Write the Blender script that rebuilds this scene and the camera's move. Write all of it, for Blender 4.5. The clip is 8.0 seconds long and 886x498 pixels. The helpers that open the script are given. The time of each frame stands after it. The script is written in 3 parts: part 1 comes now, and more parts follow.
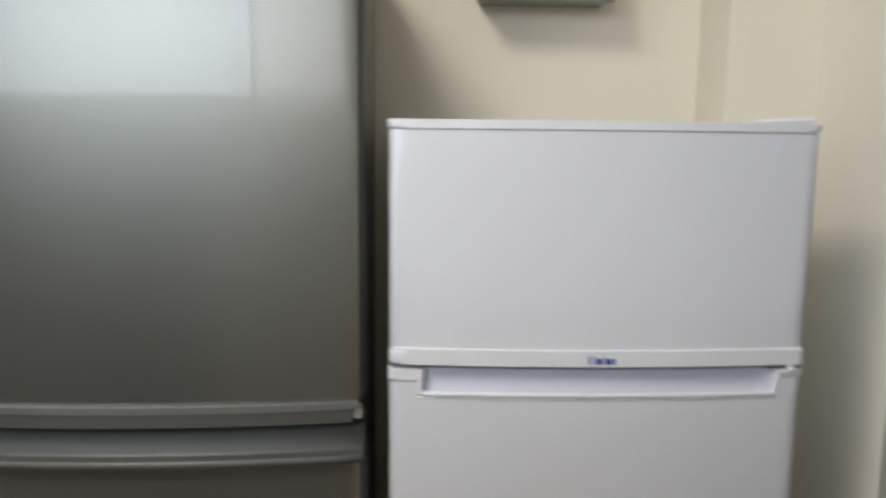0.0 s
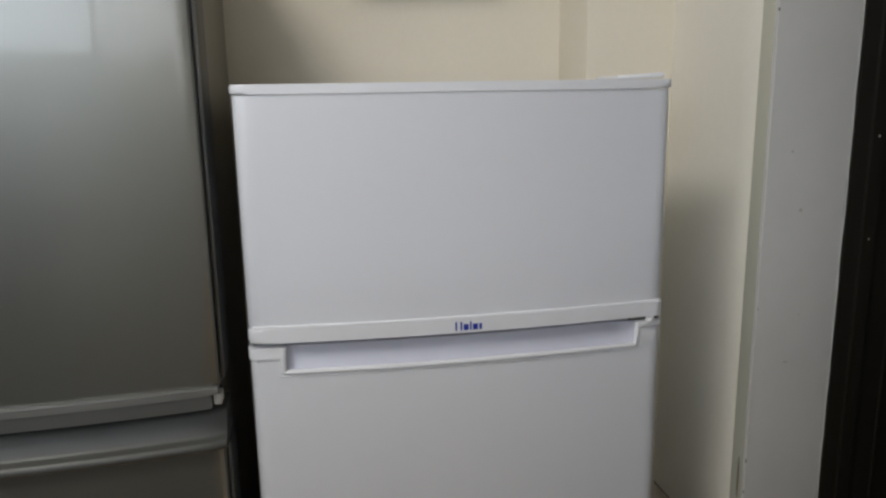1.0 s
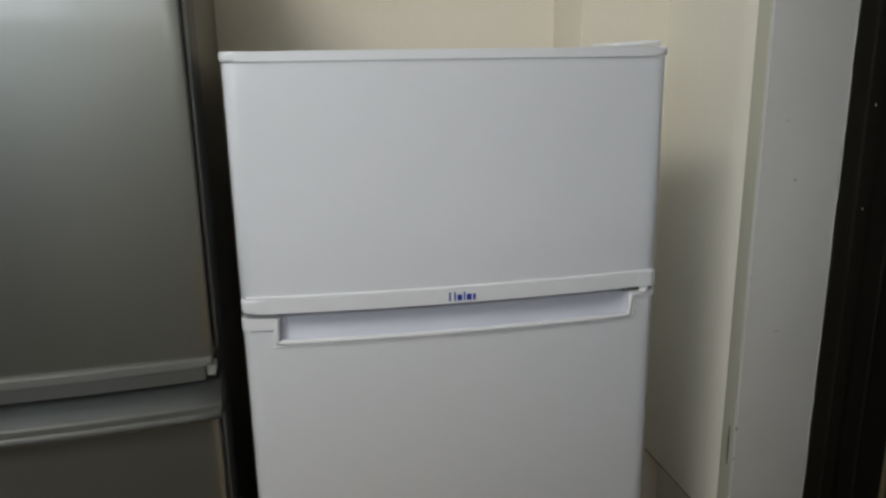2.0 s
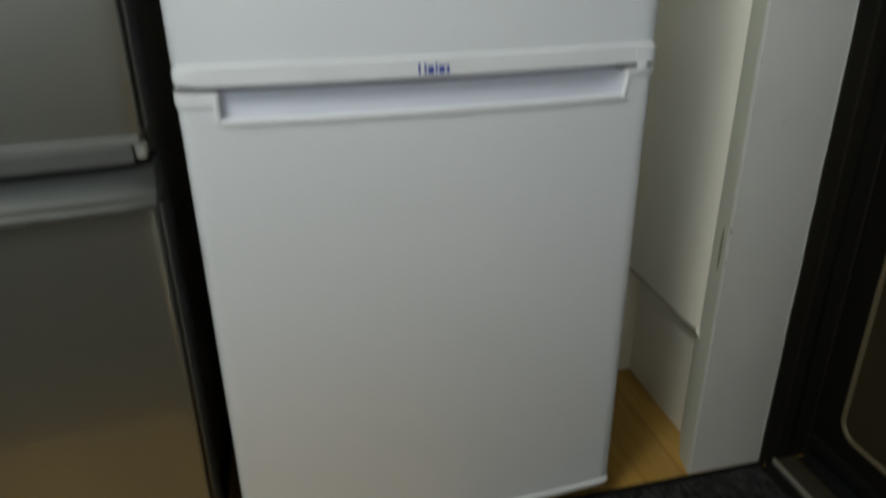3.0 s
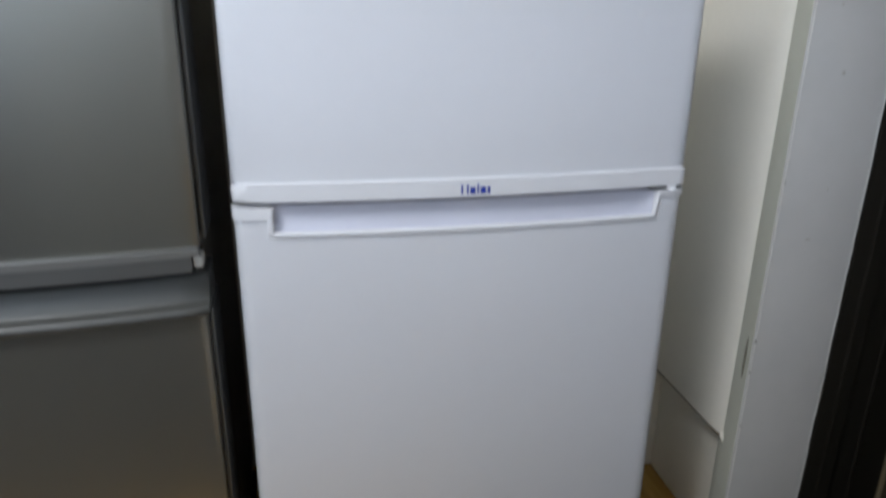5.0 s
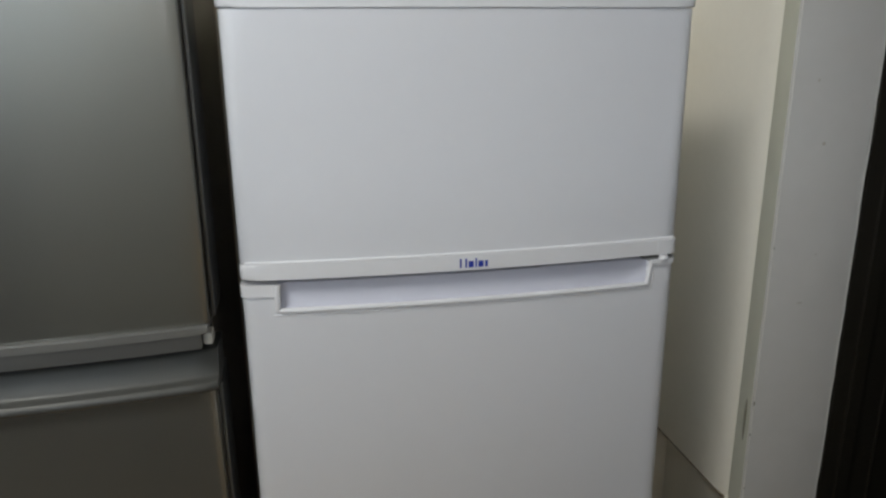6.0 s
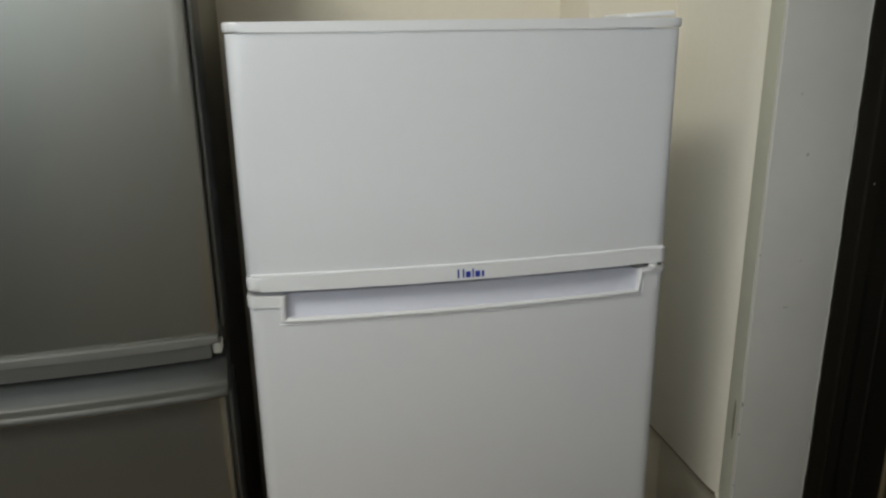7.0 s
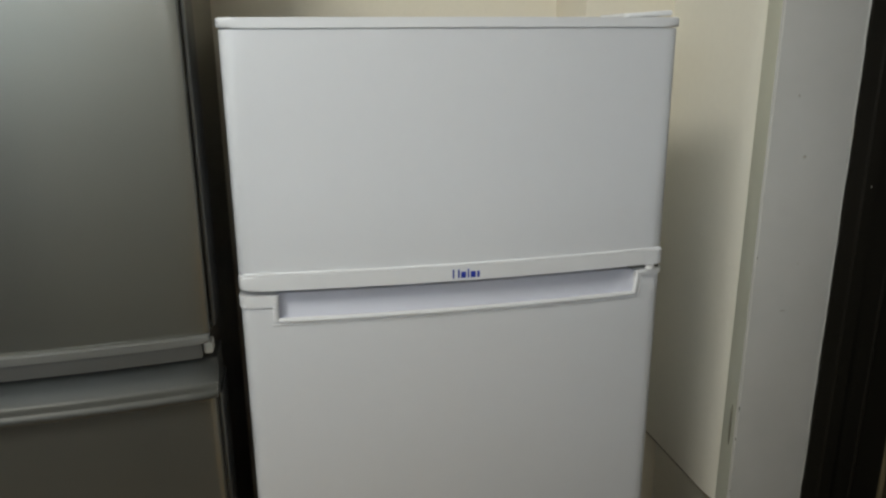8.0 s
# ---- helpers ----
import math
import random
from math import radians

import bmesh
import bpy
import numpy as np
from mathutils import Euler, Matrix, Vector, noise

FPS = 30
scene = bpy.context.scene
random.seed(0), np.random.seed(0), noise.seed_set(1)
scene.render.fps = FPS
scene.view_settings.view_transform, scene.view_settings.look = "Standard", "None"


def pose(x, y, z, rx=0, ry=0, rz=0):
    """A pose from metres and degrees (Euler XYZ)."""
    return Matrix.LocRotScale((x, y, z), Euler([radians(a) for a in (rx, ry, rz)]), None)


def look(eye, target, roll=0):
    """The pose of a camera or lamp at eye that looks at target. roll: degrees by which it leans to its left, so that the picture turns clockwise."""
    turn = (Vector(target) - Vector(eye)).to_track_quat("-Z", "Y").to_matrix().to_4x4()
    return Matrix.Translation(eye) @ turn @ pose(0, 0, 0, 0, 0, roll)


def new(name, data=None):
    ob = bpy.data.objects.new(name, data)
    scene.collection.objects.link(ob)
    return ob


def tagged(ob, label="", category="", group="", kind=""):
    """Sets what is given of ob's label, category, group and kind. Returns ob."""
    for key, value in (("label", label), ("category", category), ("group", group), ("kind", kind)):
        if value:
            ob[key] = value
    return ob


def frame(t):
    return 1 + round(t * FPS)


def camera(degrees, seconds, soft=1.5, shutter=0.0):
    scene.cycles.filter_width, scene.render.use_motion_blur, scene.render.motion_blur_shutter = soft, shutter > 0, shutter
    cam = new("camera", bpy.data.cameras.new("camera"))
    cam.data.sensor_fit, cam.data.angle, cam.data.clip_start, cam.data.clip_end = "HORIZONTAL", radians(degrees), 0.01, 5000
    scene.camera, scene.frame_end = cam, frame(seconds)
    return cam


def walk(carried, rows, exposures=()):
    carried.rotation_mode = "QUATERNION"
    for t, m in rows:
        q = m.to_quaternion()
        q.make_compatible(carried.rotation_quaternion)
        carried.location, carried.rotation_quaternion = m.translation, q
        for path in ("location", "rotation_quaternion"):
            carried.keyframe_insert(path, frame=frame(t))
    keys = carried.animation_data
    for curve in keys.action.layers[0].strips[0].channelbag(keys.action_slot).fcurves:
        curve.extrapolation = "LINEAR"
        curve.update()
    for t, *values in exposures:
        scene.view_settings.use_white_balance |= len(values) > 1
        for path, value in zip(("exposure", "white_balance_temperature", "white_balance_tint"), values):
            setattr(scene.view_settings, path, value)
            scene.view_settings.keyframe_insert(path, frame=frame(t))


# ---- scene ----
cam = camera(62.4, 8.0, soft=2.4, shutter=0.5)
PATH = [
    (0, (0.034, -0.842, 0.877), (0.101, 1.137, 0.595), 0.6),
    (0.3, (0.07, -0.821, 0.888), (0.283, 1.135, 0.53), 0.4),
    (0.5, (0.074, -0.82, 0.889), (0.37, 1.121, 0.509), 0.2),
    (1, (0.079, -0.815, 0.891), (0.422, 1.112, 0.48), -1.0),
    (1.2, (0.078, -0.816, 0.886), (0.427, 1.112, 0.486), -1.1),
    (2.3, (0.079, -0.804, 0.891), (0.451, 1.077, 0.324), -0.8),
    (2.5, (0.082, -0.795, 0.877), (0.468, 1.062, 0.242), -0.7),
    (2.7, (0.092, -0.771, 0.855), (0.474, 1.051, 0.126), -0.9),
    (3, (0.095, -0.736, 0.775), (0.493, 1.031, -0.074), -0.6),
    (3.1, (0.103, -0.735, 0.749), (0.487, 1.017, -0.137), -0.4),
    (3.5, (0.103, -0.708, 0.687), (0.517, 0.971, -0.318), 0.2),
    (3.8, (0.106, -0.715, 0.688), (0.496, 0.97, -0.316), 0.1),
    (4, (0.1, -0.719, 0.693), (0.491, 0.983, -0.282), 0.3),
    (4.2, (0.104, -0.73, 0.715), (0.47, 1.001, -0.218), 0.5),
    (4.5, (0.085, -0.732, 0.767), (0.464, 1.032, -0.095), 1.5),
    (4.8, (0.076, -0.737, 0.812), (0.454, 1.072, 0.047), 1.1),
    (5, (0.067, -0.741, 0.838), (0.444, 1.095, 0.14), 0.8),
    (5.2, (0.064, -0.749, 0.861), (0.447, 1.101, 0.203), 0.8),
    (6.5, (0.073, -0.777, 0.873), (0.433, 1.116, 0.337), -1.0),
    (7, (0.066, -0.793, 0.893), (0.434, 1.089, 0.325), -0.8),
    (7.5, (0.073, -0.792, 0.884), (0.446, 1.094, 0.334), -0.6),
    (8, (0.066, -0.787, 0.881), (0.451, 1.098, 0.336), -0.4),
]
EXPOSURES = [(0.0, 0.0, 6200, 13), (0.3, -0.24, 6220, 13), (0.6, -0.32, 6200, 13), (1.0, -0.35, 6130, 13), (2.3, -0.42, 6150, 8), (3.0, -0.28, 6050, 3), (3.5, 0.18, 6170, 0), (4.0, 0.49, 6220, 0),
             (4.5, 0.42, 5720, 9), (5.0, 0.09, 5580, 13), (5.3, -0.02, 5580, 13), (6.3, -0.33, 6250, 9), (7.0, -0.32, 6300, 7), (8.0, -0.30, 6300, 7)]
walk(cam, [(t, look(eye, target, roll)) for t, eye, target, roll in PATH], EXPOSURES)

# ---- light: overcast daylight through a kitchen window behind the camera ----
world = bpy.data.worlds.new("sky")
scene.world = world
world.use_nodes = True
wn = world.node_tree
sky = wn.nodes.new("ShaderNodeTexSky")
sky.sky_type, sky.sun_disc = "NISHITA", False
sky.sun_elevation, sky.sun_rotation = radians(40), radians(200)
wn.nodes["Background"].inputs["Strength"].default_value = 0.12
wn.links.new(sky.outputs["Color"], wn.nodes["Background"].inputs["Color"])

# room: x to the right, y into the alcove, floor at 0
ROOM_L, ROOM_F, CEIL = -3.0, -3.0, 2.4
WIN = (-2.70, 0.50, 1.07, 2.0)          # x0, x1, z0, z1 of the window in the front wall
BACK_Y = 0.41


def area(name, m, sx, sy, power, colour):
    d = bpy.data.lights.new(name, "AREA")
    d.shape, d.size, d.size_y, d.energy, d.color = "RECTANGLE", sx, sy, power, colour
    o = new(name, d)
    o.matrix_world = m
    return o


area("window_daylight", look(((WIN[0] + WIN[1]) / 2, ROOM_F - 0.085, (WIN[2] + WIN[3]) / 2), ((WIN[0] + WIN[1]) / 2, 0, (WIN[2] + WIN[3]) / 2)),
     WIN[1] - WIN[0], WIN[3] - WIN[2], 34, (0.84, 0.92, 1.0))
LAMP = (-0.87, -1.02)                       # ceiling lamp in the kitchen
area("ceiling_lamp_light", look((LAMP[0], LAMP[1], CEIL - 0.115), (LAMP[0], LAMP[1], 0)), 0.62, 0.62, 33, (1.0, 0.96, 0.87))


# ---- materials ----
def material(name, colour, rough=0.5, metal=0.0, vary=0.06, scale=30.0, bump=0.05, bump_scale=200.0, stretch=(1, 1, 1),
             blotch=0.05, blotch_scale=3.0, coat=0.0, spec=0.5, per_object=0.0, rough_vary=0.08, bump_dist=0.001, coat_rough=0.09):
    """A surface with variation at two scales, fine relief and uneven gloss."""
    m = bpy.data.materials.new(name)
    m.use_nodes = True
    nt, bs = m.node_tree, m.node_tree.nodes["Principled BSDF"]
    N, L = nt.nodes.new, nt.links.new
    co = N("ShaderNodeTexCoord")
    mp = N("ShaderNodeMapping")
    mp.inputs["Scale"].default_value = stretch
    L(co.outputs["Object"], mp.inputs["Vector"])

    def tex(s, detail):
        t = N("ShaderNodeTexNoise")
        t.inputs["Scale"].default_value, t.inputs["Detail"].default_value = s, detail
        L(mp.outputs["Vector"], t.inputs["Vector"])
        return t.outputs["Fac"]

    def math_node(op, a, b):
        n = N("ShaderNodeMath")
        n.operation = op
        for i, v in enumerate((a, b)):
            if isinstance(v, (int, float)):
                n.inputs[i].default_value = v
            else:
                L(v, n.inputs[i])
        return n.outputs[0]

    fine, broad = tex(scale, 5.0), tex(blotch_scale, 3.0)
    f = math_node("MULTIPLY", math_node("SUBTRACT", fine, 0.5), 2 * vary)
    g = math_node("MULTIPLY", math_node("SUBTRACT", broad, 0.5), 2 * blotch)
    v = math_node("ADD", math_node("ADD", f, g), 1.0)
    if per_object:
        oi = N("ShaderNodeObjectInfo")
        v = math_node("ADD", v, math_node("MULTIPLY", math_node("SUBTRACT", oi.outputs["Random"], 0.5), 2 * per_object))
    hs = N("ShaderNodeHueSaturation")
    hs.inputs["Color"].default_value = (*colour, 1)
    L(v, hs.inputs["Value"])
    L(hs.outputs["Color"], bs.inputs["Base Color"])
    L(math_node("ADD", math_node("MULTIPLY", math_node("SUBTRACT", broad, 0.5), 2 * rough_vary), rough), bs.inputs["Roughness"])
    bs.inputs["Metallic"].default_value = metal
    bs.inputs["Coat Weight"].default_value, bs.inputs["Coat Roughness"].default_value = coat, coat_rough
    bs.inputs["Specular IOR Level"].default_value = spec
    if bump:
        b = N("ShaderNodeBump")
        b.inputs["Strength"].default_value, b.inputs["Distance"].default_value = bump, bump_dist
        L(tex(bump_scale, 3.0), b.inputs["Height"])
        L(b.outputs["Normal"], bs.inputs["Normal"])
    return m


WHITE = material("white_enamel", (0.74, 0.745, 0.755), 0.34, vary=0.012, scale=60, bump=0.03, bump_scale=260, blotch=0.012, rough_vary=0.015, spec=0.38, coat=0.2, coat_rough=0.05)
WHITE_PLASTIC = material("white_plastic", (0.79, 0.79, 0.79), 0.34, vary=0.015, scale=80, bump=0.02, bump_scale=500, blotch=0.015, rough_vary=0.015)
GASKET = material("grey_rubber", (0.25, 0.25, 0.25), 0.7, bump=0.1)
SILVER = material("silver_paint", (0.262, 0.260, 0.231), 0.305, metal=0.80, vary=0.03, scale=900, bump=0.02, bump_scale=1200, blotch=0.03, rough_vary=0.01, coat=1.0, coat_rough=0.05)
SILVER_TRIM = material("silver_plastic", (0.16, 0.162, 0.152), 0.46, metal=0.6, vary=0.03, scale=600, bump=0.02, bump_scale=900, blotch=0.04, coat=0.15)
# rail silver made paler, so the ledge's highlight is in its colour
SILVER_LEDGE = material("ledge_highlight_silver", (0.24, 0.24, 0.225), 0.42, metal=0.5, vary=0.03, scale=600, bump=0.02, bump_scale=900, rough_vary=0.03, coat=0.2)
# darker than the trim: the shade inside the grip is put into its colour
SHADED_GRIP = material("shaded_grip_silver", (0.082, 0.083, 0.074), 0.50, metal=0.3, vary=0.03, scale=600, bump=0.02, bump_scale=900, rough_vary=0.03, coat=0.06, coat_rough=0.12)
# nearly black: shade of the gap beside the door, put into the colour
SIDE_SHADE = material("side_gap_shade", (0.045, 0.045, 0.042), 0.5, vary=0.06, scale=200, bump=0.08, bump_scale=500)
CABINET_GREY = material("olive_grey_steel", (0.20, 0.188, 0.150), 0.42, metal=0.15, vary=0.03, scale=200, bump=0.05, bump_scale=500)
SILVER_LIP = material("pale_silver_plastic", (0.36, 0.36, 0.34), 0.4, metal=0.2, vary=0.03, scale=400, bump=0.02)
HINGE = material("hinge_plastic", (0.40, 0.39, 0.34), 0.45, bump=0.02)
# white plastic with the recess's bluish shade put into the colour
RECESS = material("recess_shade_lavender", (0.585, 0.59, 0.655), 0.45, vary=0.015, scale=80, bump=0.02, bump_scale=500, rough_vary=0.02)
BLUE = material("blue_print", (0.012, 0.035, 0.33), 0.4, bump=0.0, vary=0.03)
PLASTER = material("cream_wall", (0.74, 0.68, 0.55), 0.85, vary=0.03, scale=120, bump=0.25, bump_scale=260, blotch=0.035, blotch_scale=4)
SHEET = material("cream_wallpaper", (0.80, 0.765, 0.66), 0.65, vary=0.025, scale=90, bump=0.12, bump_scale=220, blotch=0.03, blotch_scale=5)
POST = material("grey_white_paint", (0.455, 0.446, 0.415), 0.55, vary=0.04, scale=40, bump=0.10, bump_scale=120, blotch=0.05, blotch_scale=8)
FRONT_WALL = material("front_wall", (0.75, 0.74, 0.70), 0.85, bump=0.1)
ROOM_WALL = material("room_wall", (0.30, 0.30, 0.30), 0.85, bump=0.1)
CEILING = material("white_ceiling", (0.78, 0.77, 0.73), 0.9, bump=0.1)
DARK = material("dark_brown_metal", (0.010, 0.0088, 0.006), 0.6, spec=0.15, vary=0.15, scale=60, stretch=(1, 1, 0.06), bump=0.06, bump_scale=300, blotch=0.15)
DOOR_PANEL = material("brown_door_skin", (0.030, 0.022, 0.010), 0.5, spec=0.3, vary=0.2, scale=50, stretch=(1, 1, 0.05), bump=0.08, bump_scale=200, blotch=0.15)
BEAD = material("dull_brass_bead", (0.13, 0.105, 0.06), 0.5, metal=0.3, bump=0.03)
ALU = material("worn_aluminium", (0.33, 0.32, 0.26), 0.45, metal=0.4, vary=0.15, scale=80, stretch=(1, 0.1, 1), bump=0.08, blotch=0.2, blotch_scale=10)
OLIVE = material("grimy_metal", (0.032, 0.027, 0.014), 0.6, metal=0.1, vary=0.25, scale=60, stretch=(1, 0.1, 1), blotch=0.3, blotch_scale=12)
# cream toned down: the dimness of the post's left face is in the colour
RETURN = material("shaded_cream", (0.60, 0.61, 0.52), 0.6, vary=0.04, bump=0.1, blotch=0.05)
GREEN = material("green_seal", (0.012, 0.07, 0.035), 0.5)
RUBBER = material("black_rubber", (0.009, 0.009, 0.008), 0.8, spec=0.08, vary=0.1, bump=0.1)
CHIP = material("pale_chip", (0.5, 0.48, 0.42), 0.7)
SMUDGE = material("brown_smudge", (0.40, 0.37, 0.32), 0.8)
FRAME = material("window_aluminium", (0.5, 0.5, 0.5), 0.4, metal=0.7)
STEEL_BOX = material("olive_grey_box", (0.20, 0.20, 0.16), 0.5)


def floor_material():
    m = bpy.data.materials.new("oak_vinyl")
    m.use_nodes = True
    nt, bs = m.node_tree, m.node_tree.nodes["Principled BSDF"]
    N, L = nt.nodes.new, nt.links.new
    co, oi, mp = N("ShaderNodeTexCoord"), N("ShaderNodeObjectInfo"), N("ShaderNodeMapping")
    mp.inputs["Scale"].default_value = (1.0, 0.10, 1.0)
    off = N("ShaderNodeVectorMath")
    off.operation = "MULTIPLY_ADD"
    off.inputs[1].default_value = (7.3, 11.7, 3.1)
    L(oi.outputs["Random"], off.inputs[0])
    L(co.outputs["Object"], off.inputs[2])
    L(off.outputs[0], mp.inputs["Vector"])
    grain, broad, knots = N("ShaderNodeTexNoise"), N("ShaderNodeTexNoise"), N("ShaderNodeTexVoronoi")
    grain.inputs["Scale"].default_value, grain.inputs["Detail"].default_value, grain.inputs["Distortion"].default_value = 90, 6, 0.6
    broad.inputs["Scale"].default_value, broad.inputs["Detail"].default_value, broad.inputs["Distortion"].default_value = 16, 4, 1.5
    L(mp.outputs["Vector"], grain.inputs["Vector"])
    L(mp.outputs["Vector"], broad.inputs["Vector"])
    km = N("ShaderNodeMapping")
    km.inputs["Scale"].default_value = (1.0, 0.6, 1.0)
    L(off.outputs[0], km.inputs["Vector"])
    L(km.outputs["Vector"], knots.inputs["Vector"])
    knots.inputs["Scale"].default_value = 7.0
    ramp = N("ShaderNodeValToRGB")
    ramp.color_ramp.elements[0].position, ramp.color_ramp.elements[0].color = 0.30, (0.27, 0.143, 0.026, 1)
    ramp.color_ramp.elements[1].position, ramp.color_ramp.elements[1].color = 0.72, (0.48, 0.308, 0.076, 1)
    mix = N("ShaderNodeMath")
    mix.operation = "MULTIPLY_ADD"
    mix.inputs[1].default_value = 0.45
    L(grain.outputs["Fac"], mix.inputs[0])
    half = N("ShaderNodeMath")
    half.operation = "MULTIPLY"
    half.inputs[1].default_value = 0.55
    L(broad.outputs["Fac"], half.inputs[0])
    L(half.outputs[0], mix.inputs[2])
    L(mix.outputs[0], ramp.inputs["Fac"])
    kr = N("ShaderNodeValToRGB")
    kr.color_ramp.elements[0].position, kr.color_ramp.elements[0].color = 0.03, (0.35, 0.27, 0.2, 1)
    kr.color_ramp.elements[1].position, kr.color_ramp.elements[1].color = 0.075, (1, 1, 1, 1)
    L(knots.outputs["Distance"], kr.inputs["Fac"])
    mul = N("ShaderNodeMix")
    mul.data_type, mul.blend_type = "RGBA", "MULTIPLY"
    mul.inputs["Factor"].default_value = 1.0
    L(ramp.outputs["Color"], mul.inputs["A"])
    L(kr.outputs["Color"], mul.inputs["B"])
    hs = N("ShaderNodeHueSaturation")
    mr = N("ShaderNodeMapRange")
    mr.inputs["To Min"].default_value, mr.inputs["To Max"].default_value = 0.9, 1.1
    L(oi.outputs["Random"], mr.inputs["Value"])
    L(mr.outputs[0], hs.inputs["Value"])
    L(mul.outputs["Result"], hs.inputs["Color"])
    L(hs.outputs["Color"], bs.inputs["Base Color"])
    bs.inputs["Roughness"].default_value = 0.16
    b = N("ShaderNodeBump")
    b.inputs["Strength"].default_value, b.inputs["Distance"].default_value = 0.15, 0.0008
    L(grain.outputs["Fac"], b.inputs["Height"])
    L(b.outputs["Normal"], bs.inputs["Normal"])
    return m


def carpet_material():
    m = bpy.data.materials.new("charcoal_pile")
    m.use_nodes = True
    nt, bs = m.node_tree, m.node_tree.nodes["Principled BSDF"]
    N, L = nt.nodes.new, nt.links.new
    co, mp, a, b2, tint = (N("ShaderNode" + k) for k in ("TexCoord", "Mapping", "TexNoise", "TexNoise", "TexNoise"))
    mp.inputs["Scale"].default_value = (1.0, 0.42, 1.0)
    L(co.outputs["Object"], mp.inputs["Vector"])
    for t, sc, de in ((a, 210, 4), (b2, 85, 5), (tint, 150, 2)):
        t.inputs["Scale"].default_value, t.inputs["Detail"].default_value = sc, de
        L(mp.outputs["Vector"], t.inputs["Vector"])
    mx = N("ShaderNodeMath")
    mx.operation = "MULTIPLY"
    L(a.outputs["Fac"], mx.inputs[0])
    L(b2.outputs["Fac"], mx.inputs[1])
    warm, cool, blend = N("ShaderNodeValToRGB"), N("ShaderNodeValToRGB"), N("ShaderNodeMix")
    for r, top in ((warm, (0.043, 0.038, 0.033, 1)), (cool, (0.039, 0.040, 0.045, 1))):
        r.color_ramp.elements[0].position, r.color_ramp.elements[0].color = 0.14, (0.0095, 0.0092, 0.0088, 1)
        r.color_ramp.elements[1].position, r.color_ramp.elements[1].color = 0.40, top
        L(mx.outputs[0], r.inputs["Fac"])
    blend.data_type = "RGBA"
    sharp = N("ShaderNodeMapRange")
    sharp.inputs["From Min"].default_value, sharp.inputs["From Max"].default_value = 0.42, 0.58
    L(tint.outputs["Fac"], sharp.inputs["Value"])
    L(sharp.outputs[0], blend.inputs["Factor"])
    L(warm.outputs["Color"], blend.inputs["A"])
    L(cool.outputs["Color"], blend.inputs["B"])
    L(blend.outputs["Result"], bs.inputs["Base Color"])
    bs.inputs["Roughness"].default_value = 0.95
    bs.inputs["Specular IOR Level"].default_value = 0.1
    bp = N("ShaderNodeBump")
    bp.inputs["Strength"].default_value, bp.inputs["Distance"].default_value = 0.9, 0.004
    L(mx.outputs[0], bp.inputs["Height"])
    L(bp.outputs["Normal"], bs.inputs["Normal"])
    return m


OAK, PILE = floor_material(), carpet_material()


# ---- mesh helpers ----
def finish(name, bm, mat, smooth=40):
    bmesh.ops.recalc_face_normals(bm, faces=bm.faces)
    me = bpy.data.meshes.new(name)
    bm.to_mesh(me)
    bm.free()
    me.materials.append(mat)
    if smooth:
        me.polygons.foreach_set("use_smooth", [True] * len(me.polygons))
        me.set_sharp_from_angle(angle=radians(smooth))
    return new(name, me)


def thing(name, place, label, category, group=""):
    e = new(name)
    e.empty_display_size = 0.1
    e.location = place
    return tagged(e, label, category, group)


def part(name, bm, mat, parent, label="", smooth=40):
    o = finish(name, bm, mat, smooth)
    o.parent = parent
    m = Matrix.Translation(parent.location if parent.parent is None else (0, 0, 0))
    o.matrix_parent_inverse = m.inverted()
    if label:
        o["label"] = label
    return o


def structure(name, bm, mat, label, category, smooth=40):
    return tagged(finish(name, bm, mat, smooth), label, category, kind="structure")


def box(x0, x1, y0, y1, z0, z1, bevel=0.0, seg=2, bm=None):
    own = bmesh.new()
    bmesh.ops.create_cube(own, size=1)
    bmesh.ops.scale(own, vec=(x1 - x0, y1 - y0, z1 - z0), verts=own.verts)
    bmesh.ops.translate(own, vec=((x0 + x1) / 2, (y0 + y1) / 2, (z0 + z1) / 2), verts=own.verts)
    if bevel:
        bmesh.ops.bevel(own, geom=own.edges[:], offset=bevel, segments=seg, affect="EDGES", profile=0.5)
    if bm is None:
        return own
    me = bpy.data.meshes.new("tmp")
    own.to_mesh(me)
    own.free()
    bm.from_mesh(me)
    bpy.data.meshes.remove(me)
    return bm


def prism(points, z0, z1, bevel=0.0, seg=2, top_only=False):
    """A solid with the given outline in plan."""
    bm = bmesh.new()
    lo = [bm.verts.new((x, y, z0)) for x, y in points]
    hi = [bm.verts.new((x, y, z1)) for x, y in points]
    n = len(points)
    a, b = bm.faces.new(lo[::-1]), bm.faces.new(hi)
    for i in range(n):
        bm.faces.new((lo[i], lo[(i + 1) % n], hi[(i + 1) % n], hi[i]))
    if bevel:
        edges = list(b.edges) + ([] if top_only else list(a.edges))
        bmesh.ops.bevel(bm, geom=edges, offset=bevel, segments=seg, affect="EDGES", profile=0.5)
    return bm


